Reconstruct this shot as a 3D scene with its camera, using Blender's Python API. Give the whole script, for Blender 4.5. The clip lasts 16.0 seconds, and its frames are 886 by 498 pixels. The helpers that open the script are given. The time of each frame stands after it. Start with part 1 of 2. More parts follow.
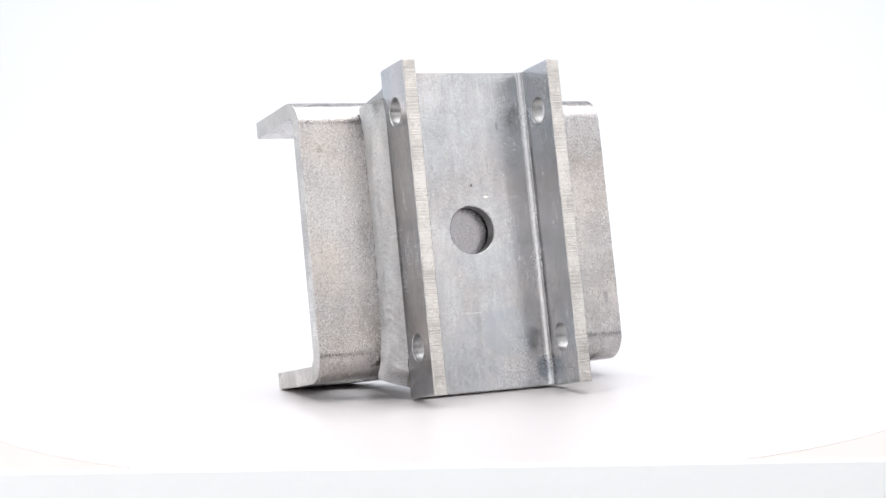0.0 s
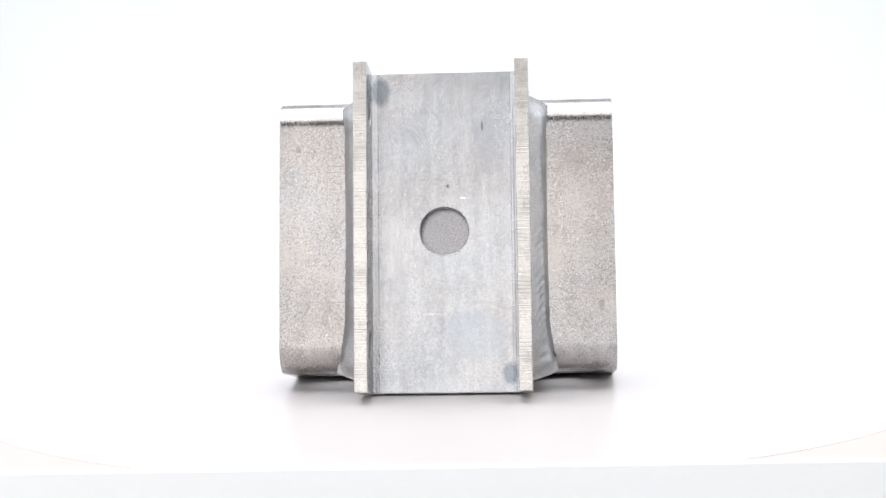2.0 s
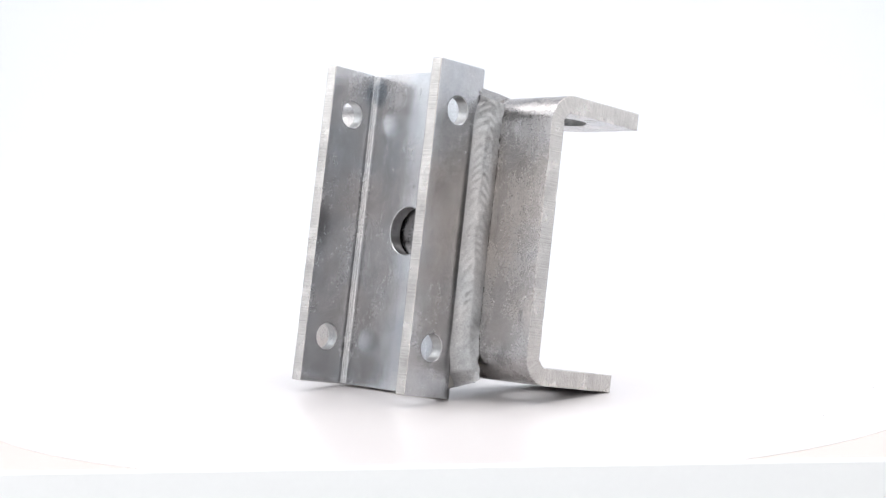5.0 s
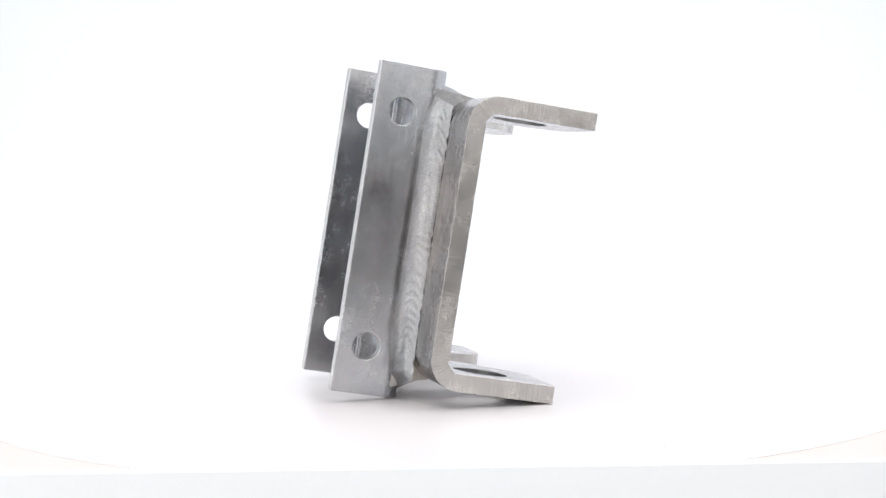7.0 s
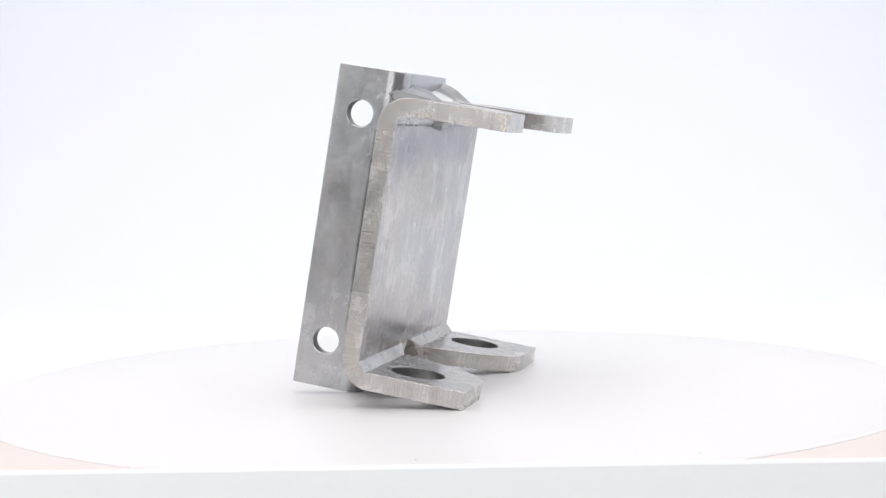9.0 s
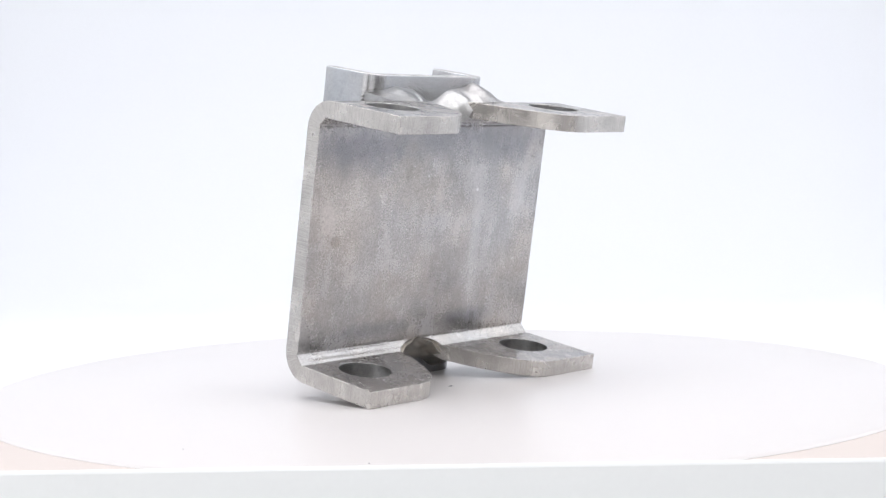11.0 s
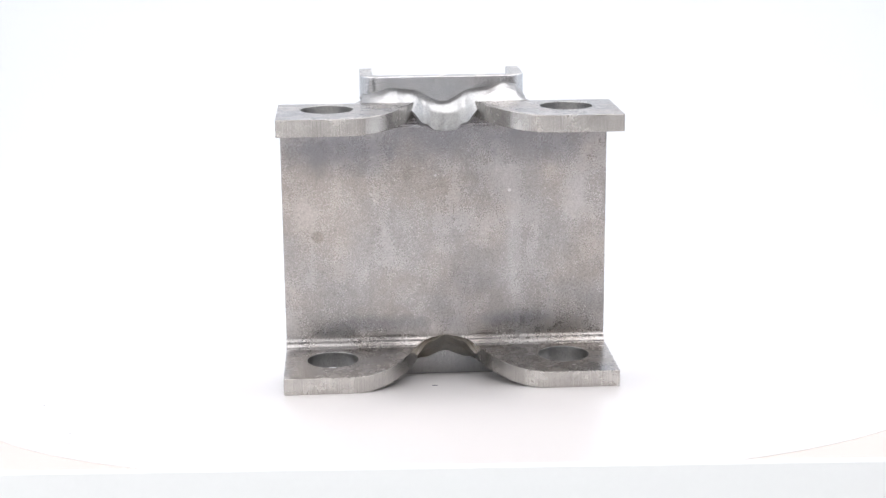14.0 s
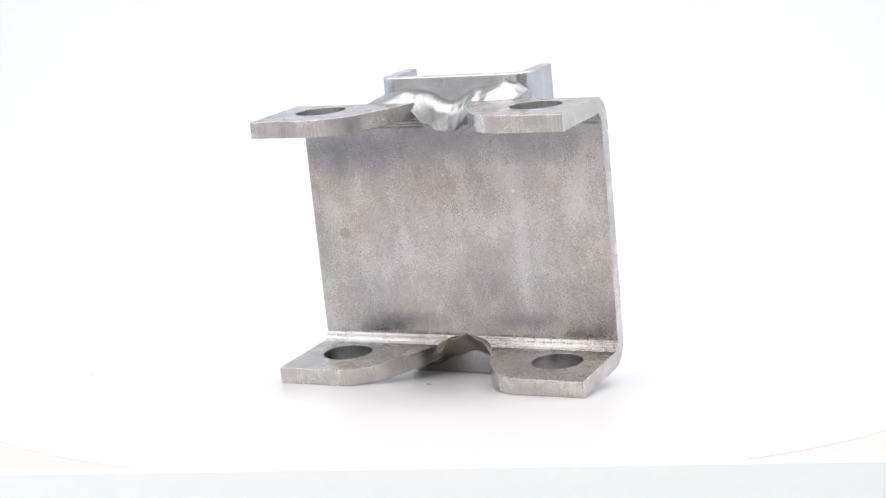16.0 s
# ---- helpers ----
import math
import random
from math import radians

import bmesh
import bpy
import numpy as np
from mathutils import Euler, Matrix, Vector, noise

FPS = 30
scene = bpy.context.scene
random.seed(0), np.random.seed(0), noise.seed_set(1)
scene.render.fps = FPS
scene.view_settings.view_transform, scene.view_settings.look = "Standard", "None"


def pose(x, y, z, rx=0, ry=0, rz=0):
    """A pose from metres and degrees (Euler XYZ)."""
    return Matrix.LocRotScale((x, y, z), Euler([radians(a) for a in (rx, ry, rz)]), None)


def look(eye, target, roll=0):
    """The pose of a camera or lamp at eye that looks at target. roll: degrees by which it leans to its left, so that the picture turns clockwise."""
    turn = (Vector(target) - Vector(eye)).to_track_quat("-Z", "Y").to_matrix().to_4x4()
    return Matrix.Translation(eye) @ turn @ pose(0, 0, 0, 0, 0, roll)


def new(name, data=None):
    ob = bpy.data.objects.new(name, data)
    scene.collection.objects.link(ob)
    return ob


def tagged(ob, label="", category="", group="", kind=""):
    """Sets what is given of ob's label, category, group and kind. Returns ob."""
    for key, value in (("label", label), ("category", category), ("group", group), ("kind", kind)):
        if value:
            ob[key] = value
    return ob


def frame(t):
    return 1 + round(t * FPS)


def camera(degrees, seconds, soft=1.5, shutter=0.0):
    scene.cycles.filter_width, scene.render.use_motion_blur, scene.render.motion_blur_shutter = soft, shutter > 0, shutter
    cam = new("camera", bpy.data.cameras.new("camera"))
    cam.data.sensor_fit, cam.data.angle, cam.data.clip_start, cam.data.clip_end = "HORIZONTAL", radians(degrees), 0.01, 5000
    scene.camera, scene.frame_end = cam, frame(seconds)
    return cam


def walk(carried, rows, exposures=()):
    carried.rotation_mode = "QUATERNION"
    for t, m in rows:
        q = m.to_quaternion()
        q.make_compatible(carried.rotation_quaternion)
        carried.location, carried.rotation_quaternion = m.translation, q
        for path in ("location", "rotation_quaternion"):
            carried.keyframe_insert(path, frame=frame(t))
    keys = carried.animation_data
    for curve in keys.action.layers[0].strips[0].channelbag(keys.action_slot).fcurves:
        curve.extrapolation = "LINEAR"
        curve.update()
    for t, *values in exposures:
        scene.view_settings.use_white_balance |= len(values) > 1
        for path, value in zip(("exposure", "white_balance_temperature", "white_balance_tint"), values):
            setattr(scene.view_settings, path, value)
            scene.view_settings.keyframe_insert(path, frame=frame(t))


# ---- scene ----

from mathutils.geometry import delaunay_2d_cdt

# ---- camera: stands still before the light tent ----
cam = camera(30.645, 16.0, soft=1.3)
EYE = pose(0, -0.68999, 0.1021, 0, 0, 0.17) @ pose(0, 0, 0, -3.6855) @ pose(0, 0, 0, 0, 1.1548) @ pose(0, 0, 0, 90)
walk(cam, [(0, EYE), (16, EYE)],
     exposures=[(0, 0.0), (8.1, 0.0), (8.5, -0.05), (9.0, -0.15), (9.5, -0.18), (11.3, -0.16), (11.7, -0.12), (12.2, -0.03), (12.6, 0.0), (16, 0.0)])

# ---- light: assumed overhead panel, soft boxes placed by the steel's highlights, added side fills ----
world = bpy.data.worlds.new("world")
world.use_nodes = True
world.node_tree.nodes["Background"].inputs[0].default_value = (0.8, 0.9, 1.0, 1)
world.node_tree.nodes["Background"].inputs[1].default_value = 0.02
scene.world = world
scene.view_settings.exposure = 0.0


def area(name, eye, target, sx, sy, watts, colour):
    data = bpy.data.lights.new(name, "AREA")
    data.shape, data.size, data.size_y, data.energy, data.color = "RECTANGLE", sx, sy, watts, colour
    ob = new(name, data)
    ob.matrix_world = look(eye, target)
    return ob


# no overhead lamp is in view; this one is added as top light
area("overhead_light", (0, -0.06, 0.62), (0, -0.06, 0), 0.95, 0.72, 5.85, (1.0, 0.97, 0.975))
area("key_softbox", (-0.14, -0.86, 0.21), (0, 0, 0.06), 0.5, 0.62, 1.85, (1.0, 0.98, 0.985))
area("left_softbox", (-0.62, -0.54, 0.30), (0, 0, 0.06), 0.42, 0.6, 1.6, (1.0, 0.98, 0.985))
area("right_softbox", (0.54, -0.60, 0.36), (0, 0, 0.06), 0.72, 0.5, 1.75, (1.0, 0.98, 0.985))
# two unseen fill lamps, added to brighten the steel's edges
area("side_fill", (-0.485, 0.2, 0.3), (0, 0.2, 0.2), 0.4, 0.45, 0.6, (0.9, 0.95, 1.0))
area("side_fill", (0.485, 0.2, 0.3), (0, 0.2, 0.2), 0.4, 0.45, 0.6, (0.9, 0.95, 1.0))

# ---- sizes of the bracket, in metres; u across, w to the rear, v up ----
HA, WA, DA, TA, RA = 0.1337, 0.0708, 0.0291, 0.0056, 0.0085
VB0, VB1, LB, TB, RB, WB = 0.0095, 0.1245, 0.0510, 0.0070, 0.0119, 0.14
START, SPEED = 23.572, 14.4225


# ---- materials ----
class Nodes:
    """A small builder of node trees."""

    def __init__(self, name):
        self.mat = bpy.data.materials.new(name)
        self.mat.use_nodes = True
        self.tree = self.mat.node_tree
        self.shader = self.tree.nodes["Principled BSDF"]
        self.coord = self.add("ShaderNodeTexCoord").outputs["Object"]

    def add(self, kind, **values):
        node = self.tree.nodes.new(kind)
        for key, value in values.items():
            node.inputs[key].default_value = value
        return node

    def link(self, a, b):
        self.tree.links.new(a, b)

    def mapped(self, scale, offset=(0, 0, 0)):
        m = self.add("ShaderNodeMapping", Scale=scale, Location=offset)
        self.link(self.coord, m.inputs["Vector"])
        return m.outputs["Vector"]

    def noise(self, scale, detail=4.0, rough=0.6, vector=None):
        n = self.add("ShaderNodeTexNoise", Scale=scale, Detail=detail, Roughness=rough)
        self.link(vector or self.coord, n.inputs["Vector"])
        return n.outputs["Fac"]

    def ramp(self, fac, stops):
        r = self.add("ShaderNodeValToRGB")
        ramp = r.color_ramp
        while len(ramp.elements) < len(stops):
            ramp.elements.new(0.5)
        for e, (at, c) in zip(ramp.elements, stops):
            e.position, e.color = at, (c, c, c, 1) if isinstance(c, (int, float)) else (*c, 1)
        self.link(fac, r.inputs["Fac"])
        return r.outputs["Color"]

    def math(self, op, a, b=0.0, c=0.0):
        n = self.add("ShaderNodeMath")
        n.operation = op
        for i, v in enumerate((a, b, c)):
            if isinstance(v, (int, float)):
                n.inputs[i].default_value = v
            else:
                self.link(v, n.inputs[i])
        return n.outputs[0]

    def mix(self, fac, a, b, kind="MIX"):
        n = self.tree.nodes.new("ShaderNodeMix")
        n.data_type, n.blend_type = "RGBA", kind
        for sock, v in ((n.inputs["Factor"], fac), (n.inputs["A"], a), (n.inputs["B"], b)):
            if isinstance(v, tuple):
                sock.default_value = (*v, 1)
            elif isinstance(v, (int, float)):
                sock.default_value = v
            else:
                self.link(v, sock)
        return n.outputs["Result"]

    def blob(self, centre, radii, soft=0.4):
        """1 inside an ellipsoid patch, 0 outside, with a ragged edge."""
        m = self.add("ShaderNodeMapping", Scale=[1 / r for r in radii], Location=[-c / r for c, r in zip(centre, radii)])
        self.link(self.coord, m.inputs["Vector"])
        length = self.add("ShaderNodeVectorMath")
        length.operation = "LENGTH"
        self.link(m.outputs["Vector"], length.inputs[0])
        ragged = self.math("ADD", length.outputs["Value"], self.math("MULTIPLY", self.math("SUBTRACT", self.noise(160.0, 3.0), 0.5), soft))
        rng = self.add("ShaderNodeMapRange")
        self.link(ragged, rng.inputs["Value"])
        for key, v in (("From Min", 1.0), ("From Max", 1.0 - soft), ("To Min", 0.0), ("To Max", 1.0)):
            rng.inputs[key].default_value = v
        return rng.outputs["Result"]

    def arris_highlight(self, radius):
        """Edge wear and highlight for the base colour: 1 on arrises, 0 on flats, broken up along the edge."""
        worn = self.tree.nodes.new("ShaderNodeBevel")
        worn.samples = 6
        worn.inputs["Radius"].default_value = radius
        dot = self.tree.nodes.new("ShaderNodeVectorMath")
        dot.operation = "DOT_PRODUCT"
        self.link(worn.outputs["Normal"], dot.inputs[0])
        self.link(self.add("ShaderNodeNewGeometry").outputs["True Normal"], dot.inputs[1])
        rng = self.add("ShaderNodeMapRange")
        self.link(dot.outputs["Value"], rng.inputs["Value"])
        for key, v in (("From Min", 0.985), ("From Max", 0.88), ("To Min", 0.0), ("To Max", 1.0)):
            rng.inputs[key].default_value = v
        return self.math("MULTIPLY", rng.outputs["Result"], self.ramp(self.noise(260.0, 3.0, 0.6), [(0.36, 0.25), (0.56, 1.0)]))

    def bump(self, height, strength, distance, arris=0.0):
        b = self.add("ShaderNodeBump", Strength=strength, Distance=distance)
        self.link(height, b.inputs["Height"])
        if arris:
            worn = self.tree.nodes.new("ShaderNodeBevel")
            worn.samples = 4
            worn.inputs["Radius"].default_value = arris
            self.link(worn.outputs["Normal"], b.inputs["Normal"])
        self.link(b.outputs["Normal"], self.shader.inputs["Normal"])


def steel(name, dark, light, rough, streak, stains_and_shade=(), mottle=1.0, relief=0.12, arris=0.0007, grit=1.0, tints=((1, 1, 1), (1, 1, 1))):
    """Mill-finished steel: sandy grain, cloudy smears, faint rolling streaks along `streak`, a drift of tint, and
    stains or painted shade of given place.
    """
    n = Nodes(name)
    grain = n.noise(1500.0, 4.0, 0.75)
    speck = n.noise(900.0, 2.0, 0.6)
    cloud = n.noise(48.0, 6.0, 0.7)
    broad = n.noise(16.0, 2.0, 0.5)
    smear = n.noise(1.0, 5.0, 0.65, n.mapped((110.0, 110.0, 34.0), (0.3, 0.7, 0.1)))
    lines = n.noise(1.0, 4.0, 0.6, n.mapped(streak))

    def part_of(x, weight):
        return n.math("MULTIPLY", n.math("SUBTRACT", x, 0.5), weight)

    tone = 0.5
    for x, weight in ((grain, 0.42 * grit), (speck, 0.20 * grit), (cloud, 0.34 * mottle), (broad, 0.28 * mottle), (smear, 0.24 * mottle), (lines, 0.10)):
        tone = n.math("ADD", part_of(x, weight), tone)
    colour = n.mix(n.ramp(tone, [(0.36, 0.0), (0.64, 1.0)]), dark, light)
    drift = n.ramp(n.noise(30.0, 4.0, 0.6, n.mapped((1, 1, 1), (0.9, 2.2, 5.0))), [(0.40, 0.0), (0.60, 1.0)])
    colour = n.mix(1.0, colour, n.mix(drift, *tints), "MULTIPLY")
    pits = n.ramp(n.noise(950.0, 2.0, 0.5), [(0.61, 0.0), (0.69, 1.0)])
    patch = n.ramp(n.noise(70.0, 3.0, 0.6), [(0.38, 0.35), (0.62, 0.8)])
    colour = n.mix(n.math("MULTIPLY", n.math("MULTIPLY", pits, patch), 0.42 * grit), colour, tuple(c * 0.55 for c in dark))
    flecks = n.ramp(n.noise(700.0, 2.0, 0.5, n.mapped((1, 1, 1), (3.1, 1.7, 0.4))), [(0.70, 0.0), (0.75, 1.0)])
    colour = n.mix(n.math("MULTIPLY", flecks, 0.45), colour, tuple(min(0.9, c * 1.35) for c in light))
    for centre, radii, tint, amount, *soft in stains_and_shade:
        colour = n.mix(n.math("MULTIPLY", n.blob(centre, radii, *soft), amount), colour, tint)
    bright_arris = n.arris_highlight(0.0006) if arris else 0.0
    # light caught by the worn arrises is painted in as paler colour
    if arris:
        colour = n.mix(n.math("MULTIPLY", bright_arris, 0.5), colour, (0.84, 0.84, 0.84))
    n.link(colour, n.shader.inputs["Base Color"])
    n.shader.inputs["Metallic"].default_value = 1.0
    r = n.math("ADD", part_of(cloud, 0.16), n.math("ADD", part_of(grain, 0.10), n.math("ADD", part_of(smear, 0.12), rough)))
    n.link(r, n.shader.inputs["Roughness"])
    n.bump(n.math("ADD", n.math("MULTIPLY", grain, 0.6), n.math("MULTIPLY", cloud, 0.9)), relief, 0.0002, arris)
    return n.mat


def cut_edge(name, dark, light):
    """The sawn or flame-cut edge of plate: fine lines across the edge, spaced along its run."""
    n = Nodes(name)
    run = n.add("ShaderNodeAttribute")
    run.attribute_name = "run"
    both = n.add("ShaderNodeCombineXYZ")
    n.link(run.outputs["Fac"], both.inputs["X"])
    lines = n.noise(1900.0, 3.0, 0.7, both.outputs["Vector"])
    cloud = n.noise(90.0, 4.0)
    grain = n.noise(1400.0, 2.0)
    tone = n.math("ADD", n.math("MULTIPLY", lines, 0.58), n.math("ADD", n.math("MULTIPLY", cloud, 0.42), n.math("MULTIPLY", grain, 0.2)))
    colour = n.mix(n.ramp(tone, [(0.34, 0.0), (0.70, 1.0)]), dark, light)
    n.link(colour, n.shader.inputs["Base Color"])
    n.shader.inputs["Metallic"].default_value = 1.0
    n.link(n.math("ADD", 0.17, n.math("MULTIPLY", cloud, 0.18)), n.shader.inputs["Roughness"])
    n.bump(lines, 0.15, 0.0003, 0.0006)
    return n.mat


def plain(name, colour, rough, grain_scale, bump=0.05, vary=0.03):
    n = Nodes(name)
    fac = n.noise(grain_scale, 4.0)
    n.link(n.mix(n.math("MULTIPLY", fac, 1.0), tuple(c * (1 - vary) for c in colour), colour), n.shader.inputs["Base Color"])
    n.shader.inputs["Roughness"].default_value = rough
    n.bump(fac, bump, 0.0002)
    return n.mat


UP = (160.0, 160.0, 5.0)
GREY, PALE = (0.275, 0.277, 0.285), (0.605, 0.608, 0.622)
SMUDGE = (0.20, 0.23, 0.26)
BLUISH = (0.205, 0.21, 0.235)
COOL, WARM = (0.97, 1.0, 1.015), (1.02, 1.0, 0.985)
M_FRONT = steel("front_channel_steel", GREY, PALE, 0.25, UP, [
    ((-0.0265, -TA, 0.1255), (0.0048, 0.006, 0.007), SMUDGE, 0.75),
    ((0.0265, -TA, 0.008), (0.004, 0.006, 0.0055), SMUDGE, 0.75),
    # narrow dark line beside each side weld's toe
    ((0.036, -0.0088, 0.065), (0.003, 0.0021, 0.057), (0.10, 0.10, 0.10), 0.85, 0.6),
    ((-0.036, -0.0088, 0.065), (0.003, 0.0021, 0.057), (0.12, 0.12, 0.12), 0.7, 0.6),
    ((0.0158, -TA, 0.1105), (0.0005, 0.003, 0.0022), (0.12, 0.12, 0.12), 0.8),
    ((0.0012, -TA, 0.0855), (0.0007, 0.003, 0.0008), (0.12, 0.12, 0.12), 0.8),
    ((0.012, -TA, 0.024), (0.014, 0.004, 0.011), (0.36, 0.40, 0.44), 0.35, 0.2),
    ((0.017, -TA, 0.104), (0.006, 0.004, 0.016), (0.30, 0.31, 0.33), 0.35, 0.5),
    ((-0.019, -TA, 0.034), (0.005, 0.004, 0.026), (0.33, 0.34, 0.35), 0.3, 0.6),
    ((-0.004, -TA, 0.0325), (0.0075, 0.002, 0.0004), (0.8, 0.8, 0.8), 0.28, 0.8),
    ((0.0075, -TA, 0.0805), (0.0016, 0.002, 0.0006), (0.85, 0.85, 0.83), 0.6)],
    mottle=0.85, grit=0.6, tints=(COOL, WARM))
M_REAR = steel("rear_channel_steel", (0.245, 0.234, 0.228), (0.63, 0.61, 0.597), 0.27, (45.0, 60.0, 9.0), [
    ((-0.0125, 0.008, 0.050), (0.0115, 0.005, 0.0135), (0.24, 0.235, 0.24), 0.27, 0.2),
    ((-0.0085, 0.008, 0.036), (0.0185, 0.005, 0.0175), (0.23, 0.23, 0.245), 0.30, 0.3),
    # darker bluish disc behind the front channel's web hole
    ((0.0, 0.0, 0.067), (0.016, 0.004, 0.016), (0.22, 0.225, 0.25), 0.6),
    ((0.0, 0.0, 0.0958), (0.078, 0.002, 0.0005), (0.20, 0.19, 0.18), 0.5),
    ((0.0, 0.0, 0.0932), (0.078, 0.002, 0.0004), (0.20, 0.19, 0.18), 0.4),
    ((0.0, 0.0, 0.0385), (0.078, 0.002, 0.0005), (0.20, 0.19, 0.18), 0.45),
    ((0.055, 0.008, 0.066), (0.0035, 0.003, 0.003), (0.22, 0.19, 0.16), 0.45),
    ((0.030, 0.008, 0.068), (0.003, 0.003, 0.003), (0.24, 0.23, 0.22), 0.3),
    # upper web: dark mill scale, plus the room's dark reflection put into the colour
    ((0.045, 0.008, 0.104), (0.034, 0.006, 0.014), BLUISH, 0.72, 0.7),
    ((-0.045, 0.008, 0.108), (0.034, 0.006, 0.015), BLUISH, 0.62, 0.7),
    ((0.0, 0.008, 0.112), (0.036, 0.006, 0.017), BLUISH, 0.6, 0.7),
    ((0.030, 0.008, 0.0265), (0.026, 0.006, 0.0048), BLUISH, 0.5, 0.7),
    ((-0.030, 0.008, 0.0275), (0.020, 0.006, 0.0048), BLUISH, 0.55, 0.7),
    ((-0.028, 0.008, 0.085), (0.0009, 0.003, 0.0009), (0.9, 0.9, 0.9), 0.5),
    ((0.004, 0.008, 0.092), (0.0007, 0.003, 0.0007), (0.9, 0.9, 0.9), 0.4),
    ((-0.030, 0.008, 0.060), (0.004, 0.004, 0.030), (0.62, 0.62, 0.62), 0.3, 0.6),
    ((0.064, 0.0, 0.036), (0.0014, 0.003, 0.0035), (0.20, 0.20, 0.20), 0.5),
    ((-0.062, 0.0, 0.103), (0.0016, 0.003, 0.0016), (0.20, 0.19, 0.18), 0.45)],
    mottle=0.72, grit=0.8, tints=((0.985, 0.995, 1.01), (1.03, 1.0, 0.97)))
M_EDGE = cut_edge("cut_edge_steel", (0.205, 0.194, 0.183), (0.67, 0.647, 0.618))
# hole walls: the dark reflections inside are put into a darker base colour
M_BORE_SHADE = steel("shaded_bore_steel", (0.24, 0.245, 0.25), (0.48, 0.48, 0.47), 0.34, (300.0, 300.0, 300.0), relief=0.1)
M_WELD = steel("weld_metal", (0.24, 0.242, 0.247), (0.50, 0.50, 0.50), 0.36, (300.0, 300.0, 60.0), mottle=0.9, relief=0.12, arris=0.0, grit=0.8, tints=((0.98, 1.0, 1.01), (1.02, 1.0, 0.99)))
M_SCALE = steel("dull_weld_metal", (0.30, 0.285, 0.265), (0.56, 0.54, 0.51), 0.40, (200.0, 200.0, 60.0), mottle=0.9, relief=0.1, arris=0.0, grit=0.6, tints=((0.96, 1.0, 1.03), (1.05, 1.0, 0.93)))
M_PLATTER = plain("white_acrylic", (0.66, 0.642, 0.642), 0.28, 300.0, 0.01, 0.02)
M_FABRIC = plain("white_bounce_fabric", (0.86, 0.875, 0.89), 0.9, 900.0, 0.1)
M_PAPER = plain("white_paper", (0.715, 0.735, 0.768), 0.85, 500.0)
M_LIP = plain("white_front_board", (0.83, 0.862, 0.87), 0.6, 500.0)
M_FLOOR = plain("warm_white_board", (0.61, 0.555, 0.53), 0.7, 200.0)
M_ROOM = plain("dim_room_paint", (0.09, 0.09, 0.095), 0.9, 30.0)
# pale only to throw light back onto the steel; the floor is unseen
M_BOUNCE_FLOOR = plain("pale_bounce_floor", (0.55, 0.55, 0.56), 0.6, 60.0)
M_DARK = plain("dark_speck", (0.05, 0.06, 0.09), 0.8, 500.0)


# ---- building helpers ----
def link_mesh(name, bm, material, parent=None, label="", smooth_angle=32.0):
    bmesh.ops.recalc_face_normals(bm, faces=bm.faces[:])
    limit = radians(smooth_angle)
    for e in bm.edges:
        e.smooth = len(e.link_faces) == 2 and e.calc_face_angle(0.0) < limit
    for f in bm.faces:
        f.smooth = True
    mesh = bpy.data.meshes.new(name)
    bm.to_mesh(mesh)
    bm.free()
    for m in material if isinstance(material, (list, tuple)) else [material]:
        mesh.materials.append(m)
    ob = new(name, mesh)
    if parent:
        ob.parent = parent
    if label:
        tagged(ob, label)
    return ob


def part(name, bm, material, parent, label=""):
    return link_mesh(name, bm, material, parent, label)


def soften(ob, width, segments=2):
    mod = ob.modifiers.new("bevel", "BEVEL")
    mod.width, mod.segments, mod.limit_method, mod.angle_limit = width, segments, "ANGLE", radians(35)
    even = ob.modifiers.new("even_normals", "WEIGHTED_NORMAL")
    even.keep_sharp, even.weight = True, 100
    return ob


def box(bm, x0, x1, y0, y1, z0, z1):
    m = Matrix.Translation(((x0 + x1) / 2, (y0 + y1) / 2, (z0 + z1) / 2)) @ Matrix.Diagonal((x1 - x0, y1 - y0, z1 - z0, 1))
    bmesh.ops.create_cube(bm, size=1, matrix=m)


def lathe(bm, profile, n=128):
    """Turns a profile of (radius, z), from axis to axis, about the z axis."""
    rings = []
    for r, z in profile:
        if r < 1e-6:
            rings.append([bm.verts.new((0, 0, z))])
        else:
            rings.append([bm.verts.new((r * math.cos(2 * math.pi * i / n), r * math.sin(2 * math.pi * i / n), z)) for i in range(n)])
    for a, b in zip(rings, rings[1:]):
        for i in range(n):
            j = (i + 1) % n
            if len(a) == 1:
                bm.faces.new((a[0], b[i], b[j]))
            elif len(b) == 1:
                bm.faces.new((a[i], b[0], a[j]))
            else:
                bm.faces.new((a[i], b[i], b[j], a[j]))


def circle(cx, cy, r, n=56):
    return [(cx + r * math.cos(2 * math.pi * i / n), cy + r * math.sin(2 * math.pi * i / n)) for i in range(n)]


def inside(p, loop):
    x, y = p
    hit = False
    for (x0, y0), (x1, y1) in zip(loop, loop[1:] + loop[:1]):
        if (y0 > y) != (y1 > y) and x < (x1 - x0) * (y - y0) / (y1 - y0) + x0:
            hit = not hit
    return hit


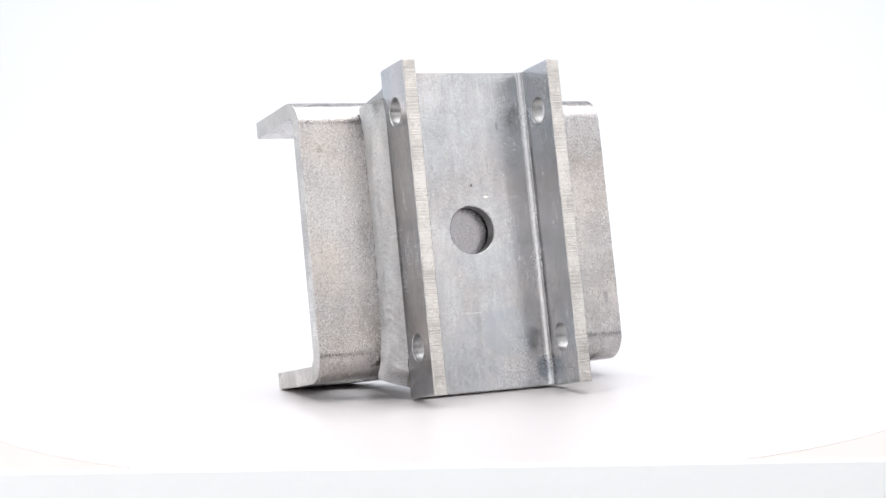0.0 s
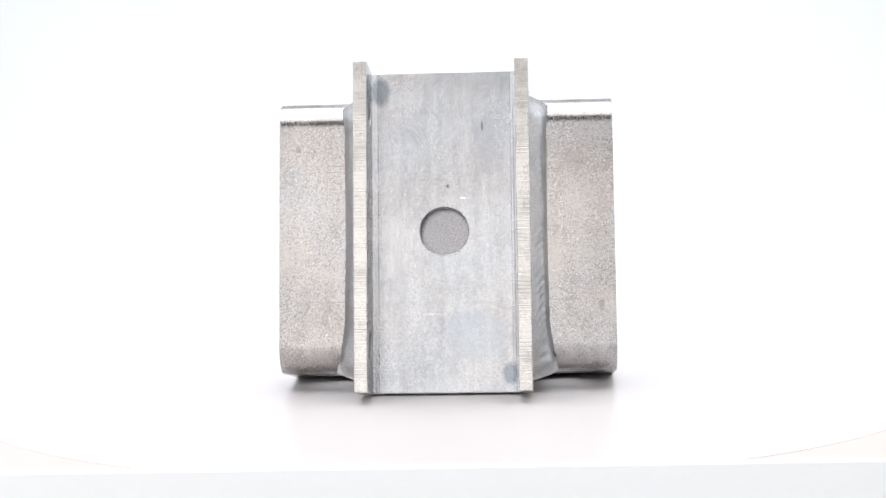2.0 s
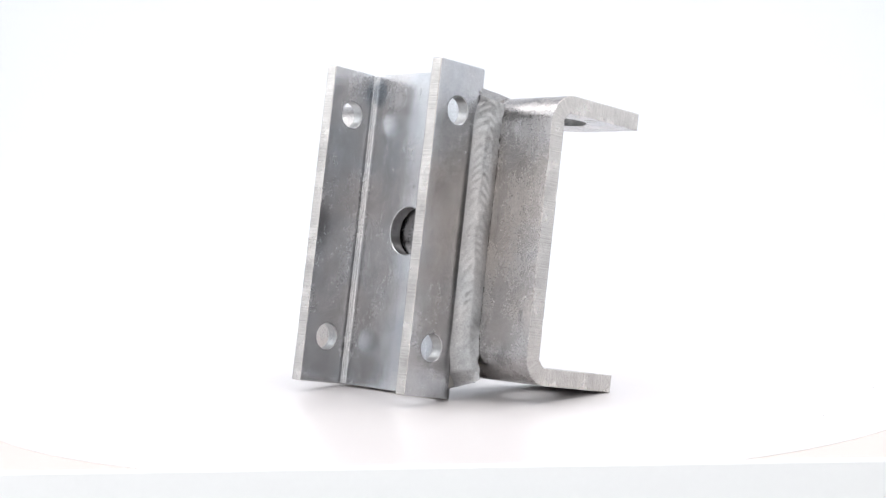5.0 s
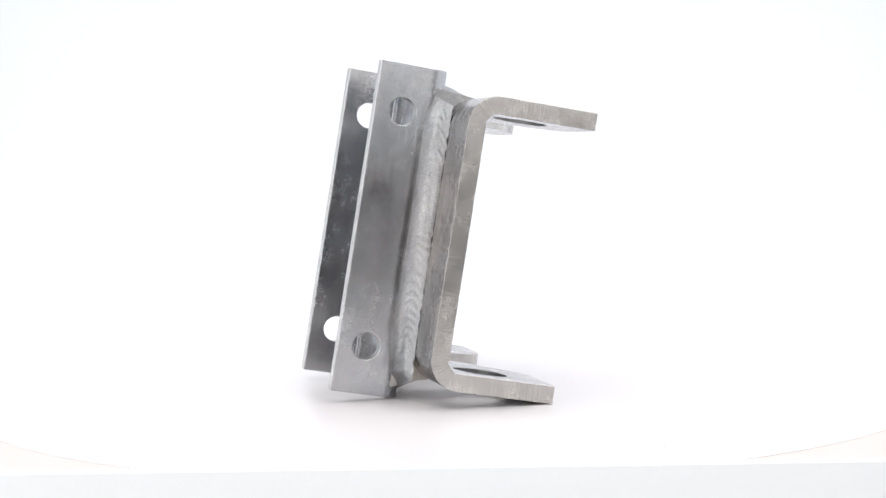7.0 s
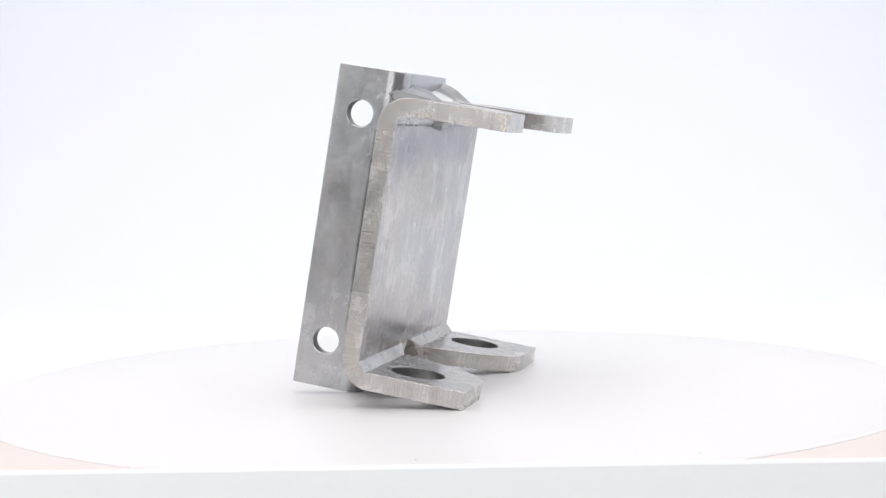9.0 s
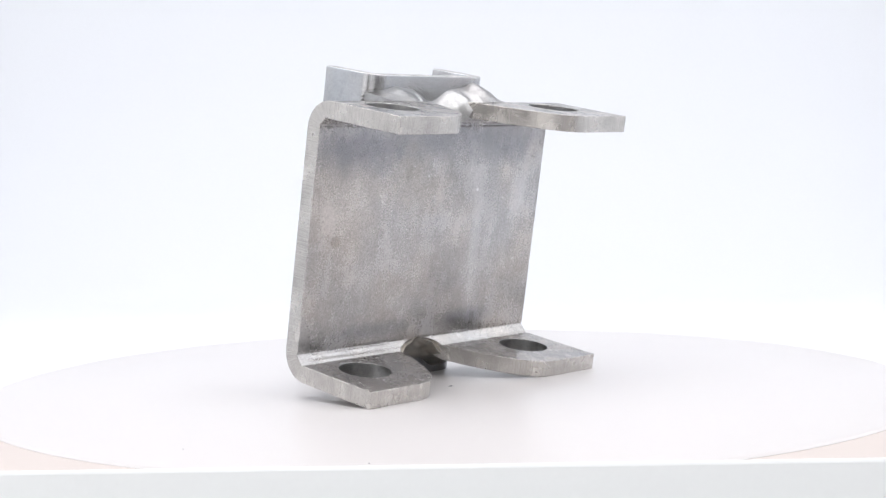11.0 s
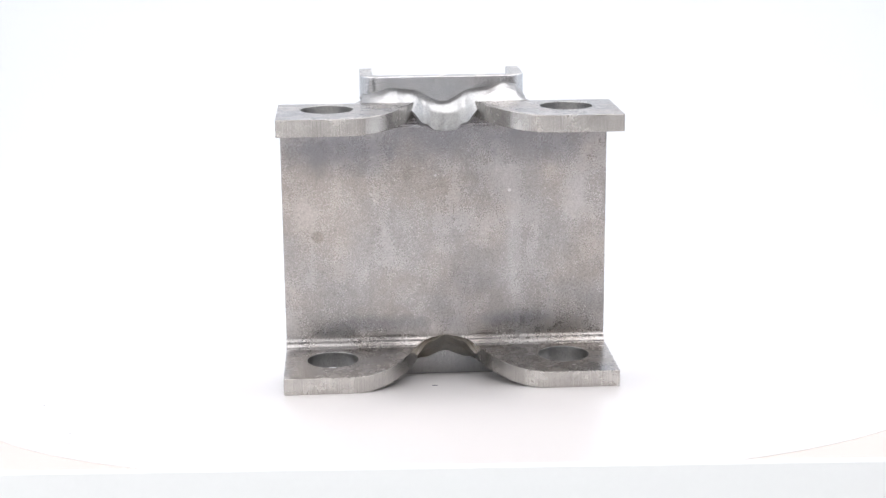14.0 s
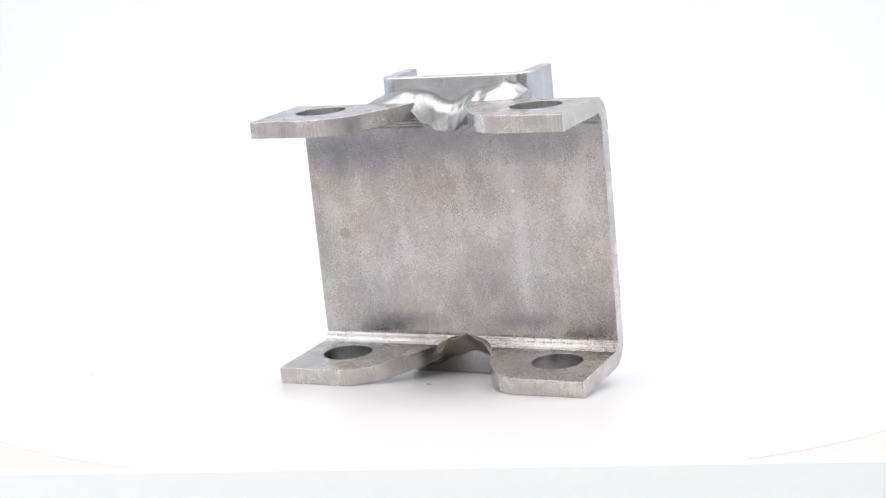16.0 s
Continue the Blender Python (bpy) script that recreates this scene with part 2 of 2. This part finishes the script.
def smooth_curve(points, steps=7):
    """A smooth open curve through 2D points."""
    pts = [Vector(p) for p in points]
    pts = [2 * pts[0] - pts[1]] + pts + [2 * pts[-1] - pts[-2]]
    out = []
    for i in range(1, len(pts) - 2):
        a, b, c, d = pts[i - 1:i + 3]
        for k in range(steps):
            t = k / steps
            out.append(tuple(0.5 * (2 * b + (c - a) * t + (2 * a - 5 * b + 4 * c - d) * t * t + (3 * b - a - 3 * c + d) * t ** 3)))
    out.append(tuple(points[-1]))
    return out


def bent_sheet(outline, holes, lines, bend, thick):
    """Sheet metal: a flat blank with holes, cut along the bend lines and folded by bend(p, offset). Cut edges take the second material."""
    verts, edges = [], []
    for loop in [outline] + holes:
        k = len(verts)
        verts += [Vector(p) for p in loop]
        edges += [(k + i, k + (i + 1) % len(loop)) for i in range(len(loop))]
    bores = []
    for loop in holes:
        cx, cy = sum(p[0] for p in loop) / len(loop), sum(p[1] for p in loop) / len(loop)
        r = math.dist(loop[0], (cx, cy)) + 0.0015
        bores.append(((cx, cy), r))
        ring, k = circle(cx, cy, r, len(loop)), len(verts)
        verts += [Vector(p) for p in ring]
        edges += [(k + i, k + (i + 1) % len(ring)) for i in range(len(ring))]
    for a, b in lines:
        edges.append((len(verts), len(verts) + 1))
        verts += [Vector(a), Vector(b)]
    # a grid of inner points keeps the facets compact
    rims = [p for loop in [outline] + holes for p in loop]
    xs, ys = [p[0] for p in outline], [p[1] for p in outline]
    nx, ny = round((max(xs) - min(xs)) / 0.005), round((max(ys) - min(ys)) / 0.005)
    for i in range(1, nx):
        for j in range(1, ny):
            p = (min(xs) + (max(xs) - min(xs)) * i / nx, min(ys) + (max(ys) - min(ys)) * j / ny)
            if min((p[0] - q[0]) ** 2 + (p[1] - q[1]) ** 2 for q in rims) > 0.0022 ** 2:
                verts.append(Vector(p))
    pv, _, pf = delaunay_2d_cdt(verts, edges, [], 0, 1e-7)[:3]
    pv = [tuple(p) for p in pv]
    keep = []
    for f in pf:
        c = (sum(pv[i][0] for i in f) / len(f), sum(pv[i][1] for i in f) / len(f))
        if inside(c, outline) and not any(inside(c, h) for h in holes):
            keep.append(tuple(f))
    bm = bmesh.new()
    run = bm.verts.layers.float.new("run")
    top, low = {}, {}
    for i in sorted({i for f in keep for i in f}):
        top[i], low[i] = bm.verts.new(bend(pv[i], thick / 2)), bm.verts.new(bend(pv[i], -thick / 2))
    border = {}
    for f in keep:
        bm.faces.new([top[i] for i in f])
        bm.faces.new([low[i] for i in reversed(f)])
        for i, j in zip(f, f[1:] + f[:1]):
            if (j, i) in border:
                del border[(j, i)]
            else:
                border[(i, j)] = True
    follow = dict(border.keys())
    while follow:
        first = i = next(iter(follow))
        length = 0.0
        while i in follow:
            j = follow.pop(i)
            top[i][run] = low[i][run] = length
            length += math.dist(pv[i], pv[j])
            i = j
    for i, j in border:
        face = bm.faces.new((top[j], top[i], low[i], low[j]))
        c = Vector(((pv[i][0] + pv[j][0]) / 2, (pv[i][1] + pv[j][1]) / 2))
        bored = any((c - Vector(m)).length < r for m, r in bores)
        face.material_index = 2 if bored else 1
    return bm


def weld(near, far, root, count, cross, bulge, pitch, depth, seed, lumps, fray=0.03):
    """A fillet weld: near(s) and far(s) are its two toes, root(s) the joint behind it; ripples of the given pitch curve back at the toes."""
    bm = bmesh.new()
    rows = []
    length = sum((Vector(near((i + 1) / 40)) - Vector(near(i / 40))).length for i in range(40))
    for i in range(count + 1):
        s = i / count
        a, b, r = Vector(near(s)), Vector(far(s)), Vector(root(s))
        out = ((a + b) / 2 - r).normalized()
        row = []
        for k in range(cross + 1):
            q = k / cross
            p = a.lerp(b, q)
            lift = (bulge(s) if callable(bulge) else bulge) * math.sin(math.pi * q)
            phase = s * length / pitch + 1.5 * abs(2 * q - 1) ** 1.6 + 0.8 * noise.noise(Vector((s * length * 70, q * 1.5, seed)))
            saw = phase - math.floor(phase)
            lift += depth * (0.5 + 0.5 * math.cos(2 * math.pi * saw)) ** 1.5 * math.sin(math.pi * q) ** 0.5
            lift += lumps * noise.noise(Vector((s * length * 70, q * 4.0, seed + 7))) * math.sin(math.pi * q)
            row.append(bm.verts.new(p + out * lift + (b - a) * (fray * noise.noise(Vector((s * length * 320, seed, q)))) * (1 if k in (0, cross) else 0)))
        row.append(bm.verts.new(r))
        rows.append(row)
    for a, b in zip(rows, rows[1:]):
        n = len(a)
        for k in range(n):
            bm.faces.new((a[k], a[(k + 1) % n], b[(k + 1) % n], b[k]))
    bm.faces.new(rows[0])
    bm.faces.new(rows[-1])
    return bm


# ---- the place: a paper sweep in an assumed light tent, inside a plain unseen dim room ----
FLOOR = -0.0010
bm = bmesh.new()
inner = [(-0.04, FLOOR), (0.35, FLOOR)]
inner += [(0.35 + 0.25 * math.sin(radians(a)), FLOOR + 0.25 - 0.25 * math.cos(radians(a))) for a in range(6, 91, 6)]
inner += [(0.60, 0.74)]
outer = [(y + (0.003 if z > 0.2 else 0.0), z - (0.003 if z < 0.3 else 0.0)) for y, z in inner]
sides = []
for x in (-0.495, 0.495):
    sides.append([bm.verts.new((x, y, z)) for y, z in inner + outer[::-1]])
count = len(sides[0])
for i in range(count):
    j = (i + 1) % count
    bm.faces.new((sides[0][i], sides[0][j], sides[1][j], sides[1][i]))
for i in range(len(inner) - 1):
    for s in sides:
        bm.faces.new((s[i], s[i + 1], s[count - 2 - i], s[count - 1 - i]))
tagged(link_mesh("backdrop", bm, M_PAPER), "seamless white paper sweep behind the turntable", "backdrop", kind="structure")

# unseen sides and top, run forward so the fabric bounces fill light
for name, x in (("wall_west", -0.50), ("wall_east", 0.50)):
    bm = bmesh.new()
    box(bm, x - 0.002, x + 0.002, -0.25, 0.61, -0.034, 0.74)
    tagged(link_mesh(name, bm, M_FABRIC), "unseen white fabric side, added to bounce fill light", "wall", kind="structure")
bm = bmesh.new()
box(bm, -0.502, 0.502, -0.25, 0.61, 0.742, 0.746)
tagged(link_mesh("ceiling", bm, M_FABRIC), "unseen white fabric top of the assumed light tent", "ceiling", kind="structure")

bm = bmesh.new()
box(bm, -0.215, 0.215, -0.250, -0.240, -0.034, 0.0128)
for v in bm.verts:
    if v.co.y < -0.245:
        v.co.y, v.co.z = (-0.2415, 0.0122) if v.co.z > 0 else (-0.262, -0.034)
lip = link_mesh("front_board", bm, M_LIP)
lip.matrix_world = pose(0, 0, 0, 0, 0.25, 0)
tagged(soften(lip, 0.0012), "white board along the front of the light tent", "trim", kind="structure")

bm = bmesh.new()
box(bm, -0.215, 0.215, -0.2395, -0.0402, FLOOR - 0.012, FLOOR)
tagged(soften(link_mesh("floor", bm, M_FLOOR), 0.001), "warm white board under the turntable", "floor", kind="structure")

# unseen room: dark walls for the reflections, a pale floor as bounce
for name, lims in (("room_floor", (-1.6, 1.6, -2.2, 1.2, -0.10, -0.036)), ("room_ceiling", (-1.6, 1.6, -2.2, 1.2, 1.6, 1.66)),
                   ("wall_south", (-1.6, 1.6, -2.26, -2.2, -0.1, 1.66)), ("wall_north", (-1.6, 1.6, 1.2, 1.26, -0.1, 1.66)),
                   ("wall_far_west", (-1.66, -1.6, -2.26, 1.26, -0.1, 1.66)), ("wall_far_east", (1.6, 1.66, -2.26, 1.26, -0.1, 1.66))):
    bm = bmesh.new()
    box(bm, *lims)
    tagged(link_mesh(name, bm, M_BOUNCE_FLOOR if name == "room_floor" else M_ROOM), "plain grey unseen room surface round the tent", "wall", kind="structure")


# ---- the turntable ----
def build_turntable():
    thing = tagged(new("turntable"), "round white acrylic turntable slowly turning in the tent", "turntable")
    thing.location = (0, 0, FLOOR)
    drop = -FLOOR
    bm = bmesh.new()
    lathe(bm, [(0, -0.001), (0.1985, -0.001), (0.1986, -0.0009), (0.1984, -0.0007), (0.1974, -0.0002), (0.1966, 0.0), (0, 0.0)], 192)
    for v in bm.verts:
        v.co.z += drop
    part("platter", bm, M_PLATTER, thing)
    for x, y, rx in ((0.0068, 0.0068, 0.0014), (0.1658, 0.036, 0.0003), (0.1416, 0.1042, 0.0003), (0.1379, 0.1246, 0.0003)):
        bm = bmesh.new()
        lathe(bm, [(0, 0), (rx, 0), (rx * 0.7, 0.00012), (0, 0.00015)], 16)
        for v in bm.verts:
            v.co = Vector((v.co.x * 1.0 + x, v.co.y * 0.55 + y, v.co.z + drop))
        part("speck", bm, M_DARK, thing, "small dark speck")
    return thing


# ---- the bracket: two bent channels welded back to back ----
def front_channel(parent):
    t, ro = TA, RA
    rm, a = ro - t / 2, WA / 2 - ro
    arc = rm * math.pi / 2
    end = a + arc + DA - ro

    def bend(p, d):
        s, v = p
        g, q = math.copysign(1, s), abs(s)
        if q <= a:
            return (s, -t / 2 + d, v)
        if q <= a + arc:
            phi = (q - a) / rm
            # the press left a fine groove along the inside of each bend
            r = rm + d + (0.0007 * math.exp(-((phi - 1.15) / 0.22) ** 2) if d < 0 else 0.0)
            return (g * (a + r * math.sin(phi)), -ro + r * math.cos(phi), v)
        return (g * (a + rm + d), -ro - (q - a - arc), v)

    outline = [(-end, 0), (end, 0), (end, HA), (-end, HA)]
    hole = lambda w: a + arc + (-w - ro)
    holes = [circle(-0.0003, 0.0668, 0.0099, 72)]
    for g in (-1, 1):
        for v in (0.0195, 0.1145):
            holes.append(circle(g * hole(-0.0174), v, 0.0055, 48))
    lines = []
    for g in (-1, 1):
        for i in range(17):
            s = g * (a + arc * i / 16)
            lines.append(((s, -0.01), (s, HA + 0.01)))
    ob = part("front_channel", bent_sheet(outline, holes, lines, bend, t), [M_FRONT, M_EDGE, M_BORE_SHADE], parent, "grey steel channel with bolt holes in both flanges")
    return soften(ob, 0.0005)


def rear_channel(parent):
    t, ro = TB, RB
    rm, a = ro - t / 2, (VB1 - VB0) / 2 - ro
    arc = rm * math.pi / 2
    mid = (VB0 + VB1) / 2
    end = a + arc + LB - ro
    gap = 0.0009

    def bend(p, d):
        u, s = p
        g, q = math.copysign(1, s), abs(s)
        if q <= a:
            return (u, gap + t / 2 - d, mid + s)
        if q <= a + arc:
            phi = (q - a) / rm
            # two fine press marks run along the inside of each bend
            if d < 0:
                d += 0.0005 * math.exp(-((phi - 0.30) / 0.13) ** 2) + 0.0006 * math.exp(-((phi - 1.25) / 0.13) ** 2)
            return (u, gap + ro - (rm + d) * math.cos(phi), mid + g * (a + (rm + d) * math.sin(phi)))
        return (u, gap + ro + (q - a - arc), mid + g * (a + rm + d))

    half = smooth_curve([(0.0425, 0.0), (0.0362, 0.0013), (0.0304, 0.0054), (0.0246, 0.0130), (0.0202, 0.0220), (0.0166, 0.0305),
                         (0.0142, 0.0385), (0.0112, 0.0450), (0.0062, 0.0490), (0.0, 0.0502)], 6)
    notch = [(u, end - s) for u, s in half] + [(-u, end - s) for u, s in half[-2::-1]]
    outline = [(WB / 2, -end), (WB / 2, end)] + notch + [(-WB / 2, end), (-WB / 2, -end)] + [(-u, -s) for u, s in notch]
    holes = [circle(g * 0.0496, h * (a + arc + 0.0262 - ro), 0.0109, 56) for g in (-1, 1) for h in (-1, 1)]
    lines = []
    for h in (-1, 1):
        for i in range(25):
            s = h * (a + arc * i / 24)
            lines.append(((-WB, s), (WB, s)))
    ob = part("rear_channel", bent_sheet(outline, holes, lines, bend, t), [M_REAR, M_EDGE, M_BORE_SHADE], parent, "brown-grey steel channel with four notched lugs")
    return soften(ob, 0.0007)


def steps(table):
    """A smooth function of s through (s, value) pairs."""
    def f(s):
        for (s0, a), (s1, b) in zip(table, table[1:]):
            if s <= s1:
                k = max(0.0, (s - s0) / (s1 - s0))
                k = k * k * (3 - 2 * k)
                return a + (b - a) * k
        return table[-1][1]
    return f


def build_bracket():
    thing = tagged(new("steel_bracket"), "bare welded steel mounting bracket leaning on the turntable", "bracket")
    front_channel(thing)
    rear_channel(thing)
    for g in (-1, 1):
        wide = steps([(0, 0.0104), (0.07, 0.0086), (0.2, 0.0071), (0.5, 0.0067), (0.9, 0.0070), (1, 0.0078)])
        back = steps([(0, -0.0022), (0.06, -0.0058), (0.14, -0.0074), (0.5, -0.0076), (0.92, -0.0080), (1, -0.0058)])
        near = lambda s: (g * (WA / 2 - 0.0002 - 0.0012 * max(0.0, 1 - s / 0.06)), back(s), 0.0046 + 0.1184 * s)
        far = lambda s: (g * (WA / 2 + wide(s)), 0.0008, 0.0092 + 0.1106 * s)
        root = lambda s: (g * (WA / 2 - 0.006), -0.001, 0.0070 + 0.1150 * s)
        crown = steps([(0, 0.0012), (0.05, 0.0026), (0.12, 0.0012), (0.5, 0.0017), (0.9, 0.0015), (1, 0.0004)]) if g > 0 else steps([(0, 0.0008), (0.06, 0.0014), (0.15, 0.0006), (1, 0.0007)])
        bm = weld(near, far, root, 640, 22, crown, 0.0040, 0.00016 if g > 0 else 0.00009, 3.0 + g, 0.0004 if g > 0 else 0.0002)
        part("weld_bead", bm, M_WELD, thing, "bright rippled weld bead")
    # across the top, dipping through the notch in the middle
    toe = steps([(0, 0.1258), (0.08, 0.1274), (0.18, 0.1291), (0.30, 0.1282), (0.50, 0.1230), (0.68, 0.1283), (0.77, 0.1290), (0.87, 0.1313), (0.94, 0.1300), (1, 0.1262)])
    drop = steps([(0, 0.1246), (0.20, 0.1245), (0.29, 0.1212), (0.38, 0.1152), (0.44, 0.1122), (0.5, 0.1114), (0.56, 0.1122), (0.62, 0.1152), (0.71, 0.1212), (0.80, 0.1245), (1, 0.1246)])
    reach = steps([(0, 0.0118), (0.25, 0.0122), (0.33, 0.0128), (0.42, 0.0100), (0.5, 0.0086), (0.58, 0.0100), (0.67, 0.0128), (0.75, 0.0122), (1, 0.0118)])
    swell = steps([(0, 0.0003), (0.22, 0.0007), (0.36, 0.0018), (0.5, 0.0026), (0.64, 0.0018), (0.78, 0.0007), (0.92, 0.0012), (1, 0.0002)])
    spine = lambda u: -RA + math.sqrt(RA ** 2 - max(0.0, abs(u) - (WA / 2 - RA)) ** 2)
    across = lambda s: 0.0348 - 0.0696 * s
    bm = weld(lambda s: (across(s), spine(across(s)), toe(s)), lambda s: (across(s), reach(s), drop(s)), lambda s: (across(s), spine(across(s)) - 0.0015, 0.109),
              300, 22, swell, 0.0036, 0.00003, 11.0, 0.00035, 0.012)
    part("weld_bead", bm, M_WELD, thing, "bright lumpy weld across the top")
    toe2 = steps([(0, 0.0042), (0.20, 0.0030), (0.36, 0.0078), (0.5, 0.0108), (0.64, 0.0078), (0.80, 0.0030), (1, 0.0042)])
    drop2 = steps([(0, 0.0096), (0.25, 0.0098), (0.31, 0.0124), (0.40, 0.0180), (0.5, 0.0206), (0.60, 0.0180), (0.69, 0.0124), (0.75, 0.0098), (1, 0.0096)])
    reach2 = steps([(0, 0.0105), (0.28, 0.0112), (0.40, 0.0092), (0.5, 0.0080), (0.60, 0.0092), (0.72, 0.0112), (1, 0.0105)])
    bm = weld(lambda s: (across(s), spine(across(s)), toe2(s)), lambda s: (across(s), reach2(s), drop2(s)), lambda s: (across(s), spine(across(s)) - 0.0015, 0.022),
              240, 16, -0.0004, 0.0060, 0.0002, 21.0, 0.0006)
    part("weld_bead", bm, M_SCALE, thing, "dull brown weld across the bottom")
    for u, w, v, r in ((0.0350, -0.0058, 0.1242, 0.0008), (0.0351, -0.0108, 0.0985, 0.0007), (0.0338, -0.0040, 0.1262, 0.0005)):
        bm = bmesh.new()
        bmesh.ops.create_icosphere(bm, subdivisions=2, radius=r, matrix=Matrix.Translation((u, w, v)))
        part("weld_spatter", bm, M_WELD, thing, "tiny ball of weld spatter")
    return thing


turntable = build_turntable()
bracket = build_bracket()


def motions():
    """The turntable turns evenly, clockwise seen from above, and carries the bracket."""
    seat = Matrix.Translation((0.00149, -0.03016, -0.00010)) @ pose(0, 0, 0, 0, 0, 1.948) @ pose(0, 0, 0, -10.366) @ pose(0, 0, 0, 0, -0.05)
    times = [i * 0.25 for i in range(65)]
    walk(turntable, [(t, pose(0, 0, FLOOR, 0, 0, START - SPEED * t)) for t in times])
    walk(bracket, [(t, pose(0, 0, 0, 0, 0, START - SPEED * t) @ seat) for t in times])


motions()
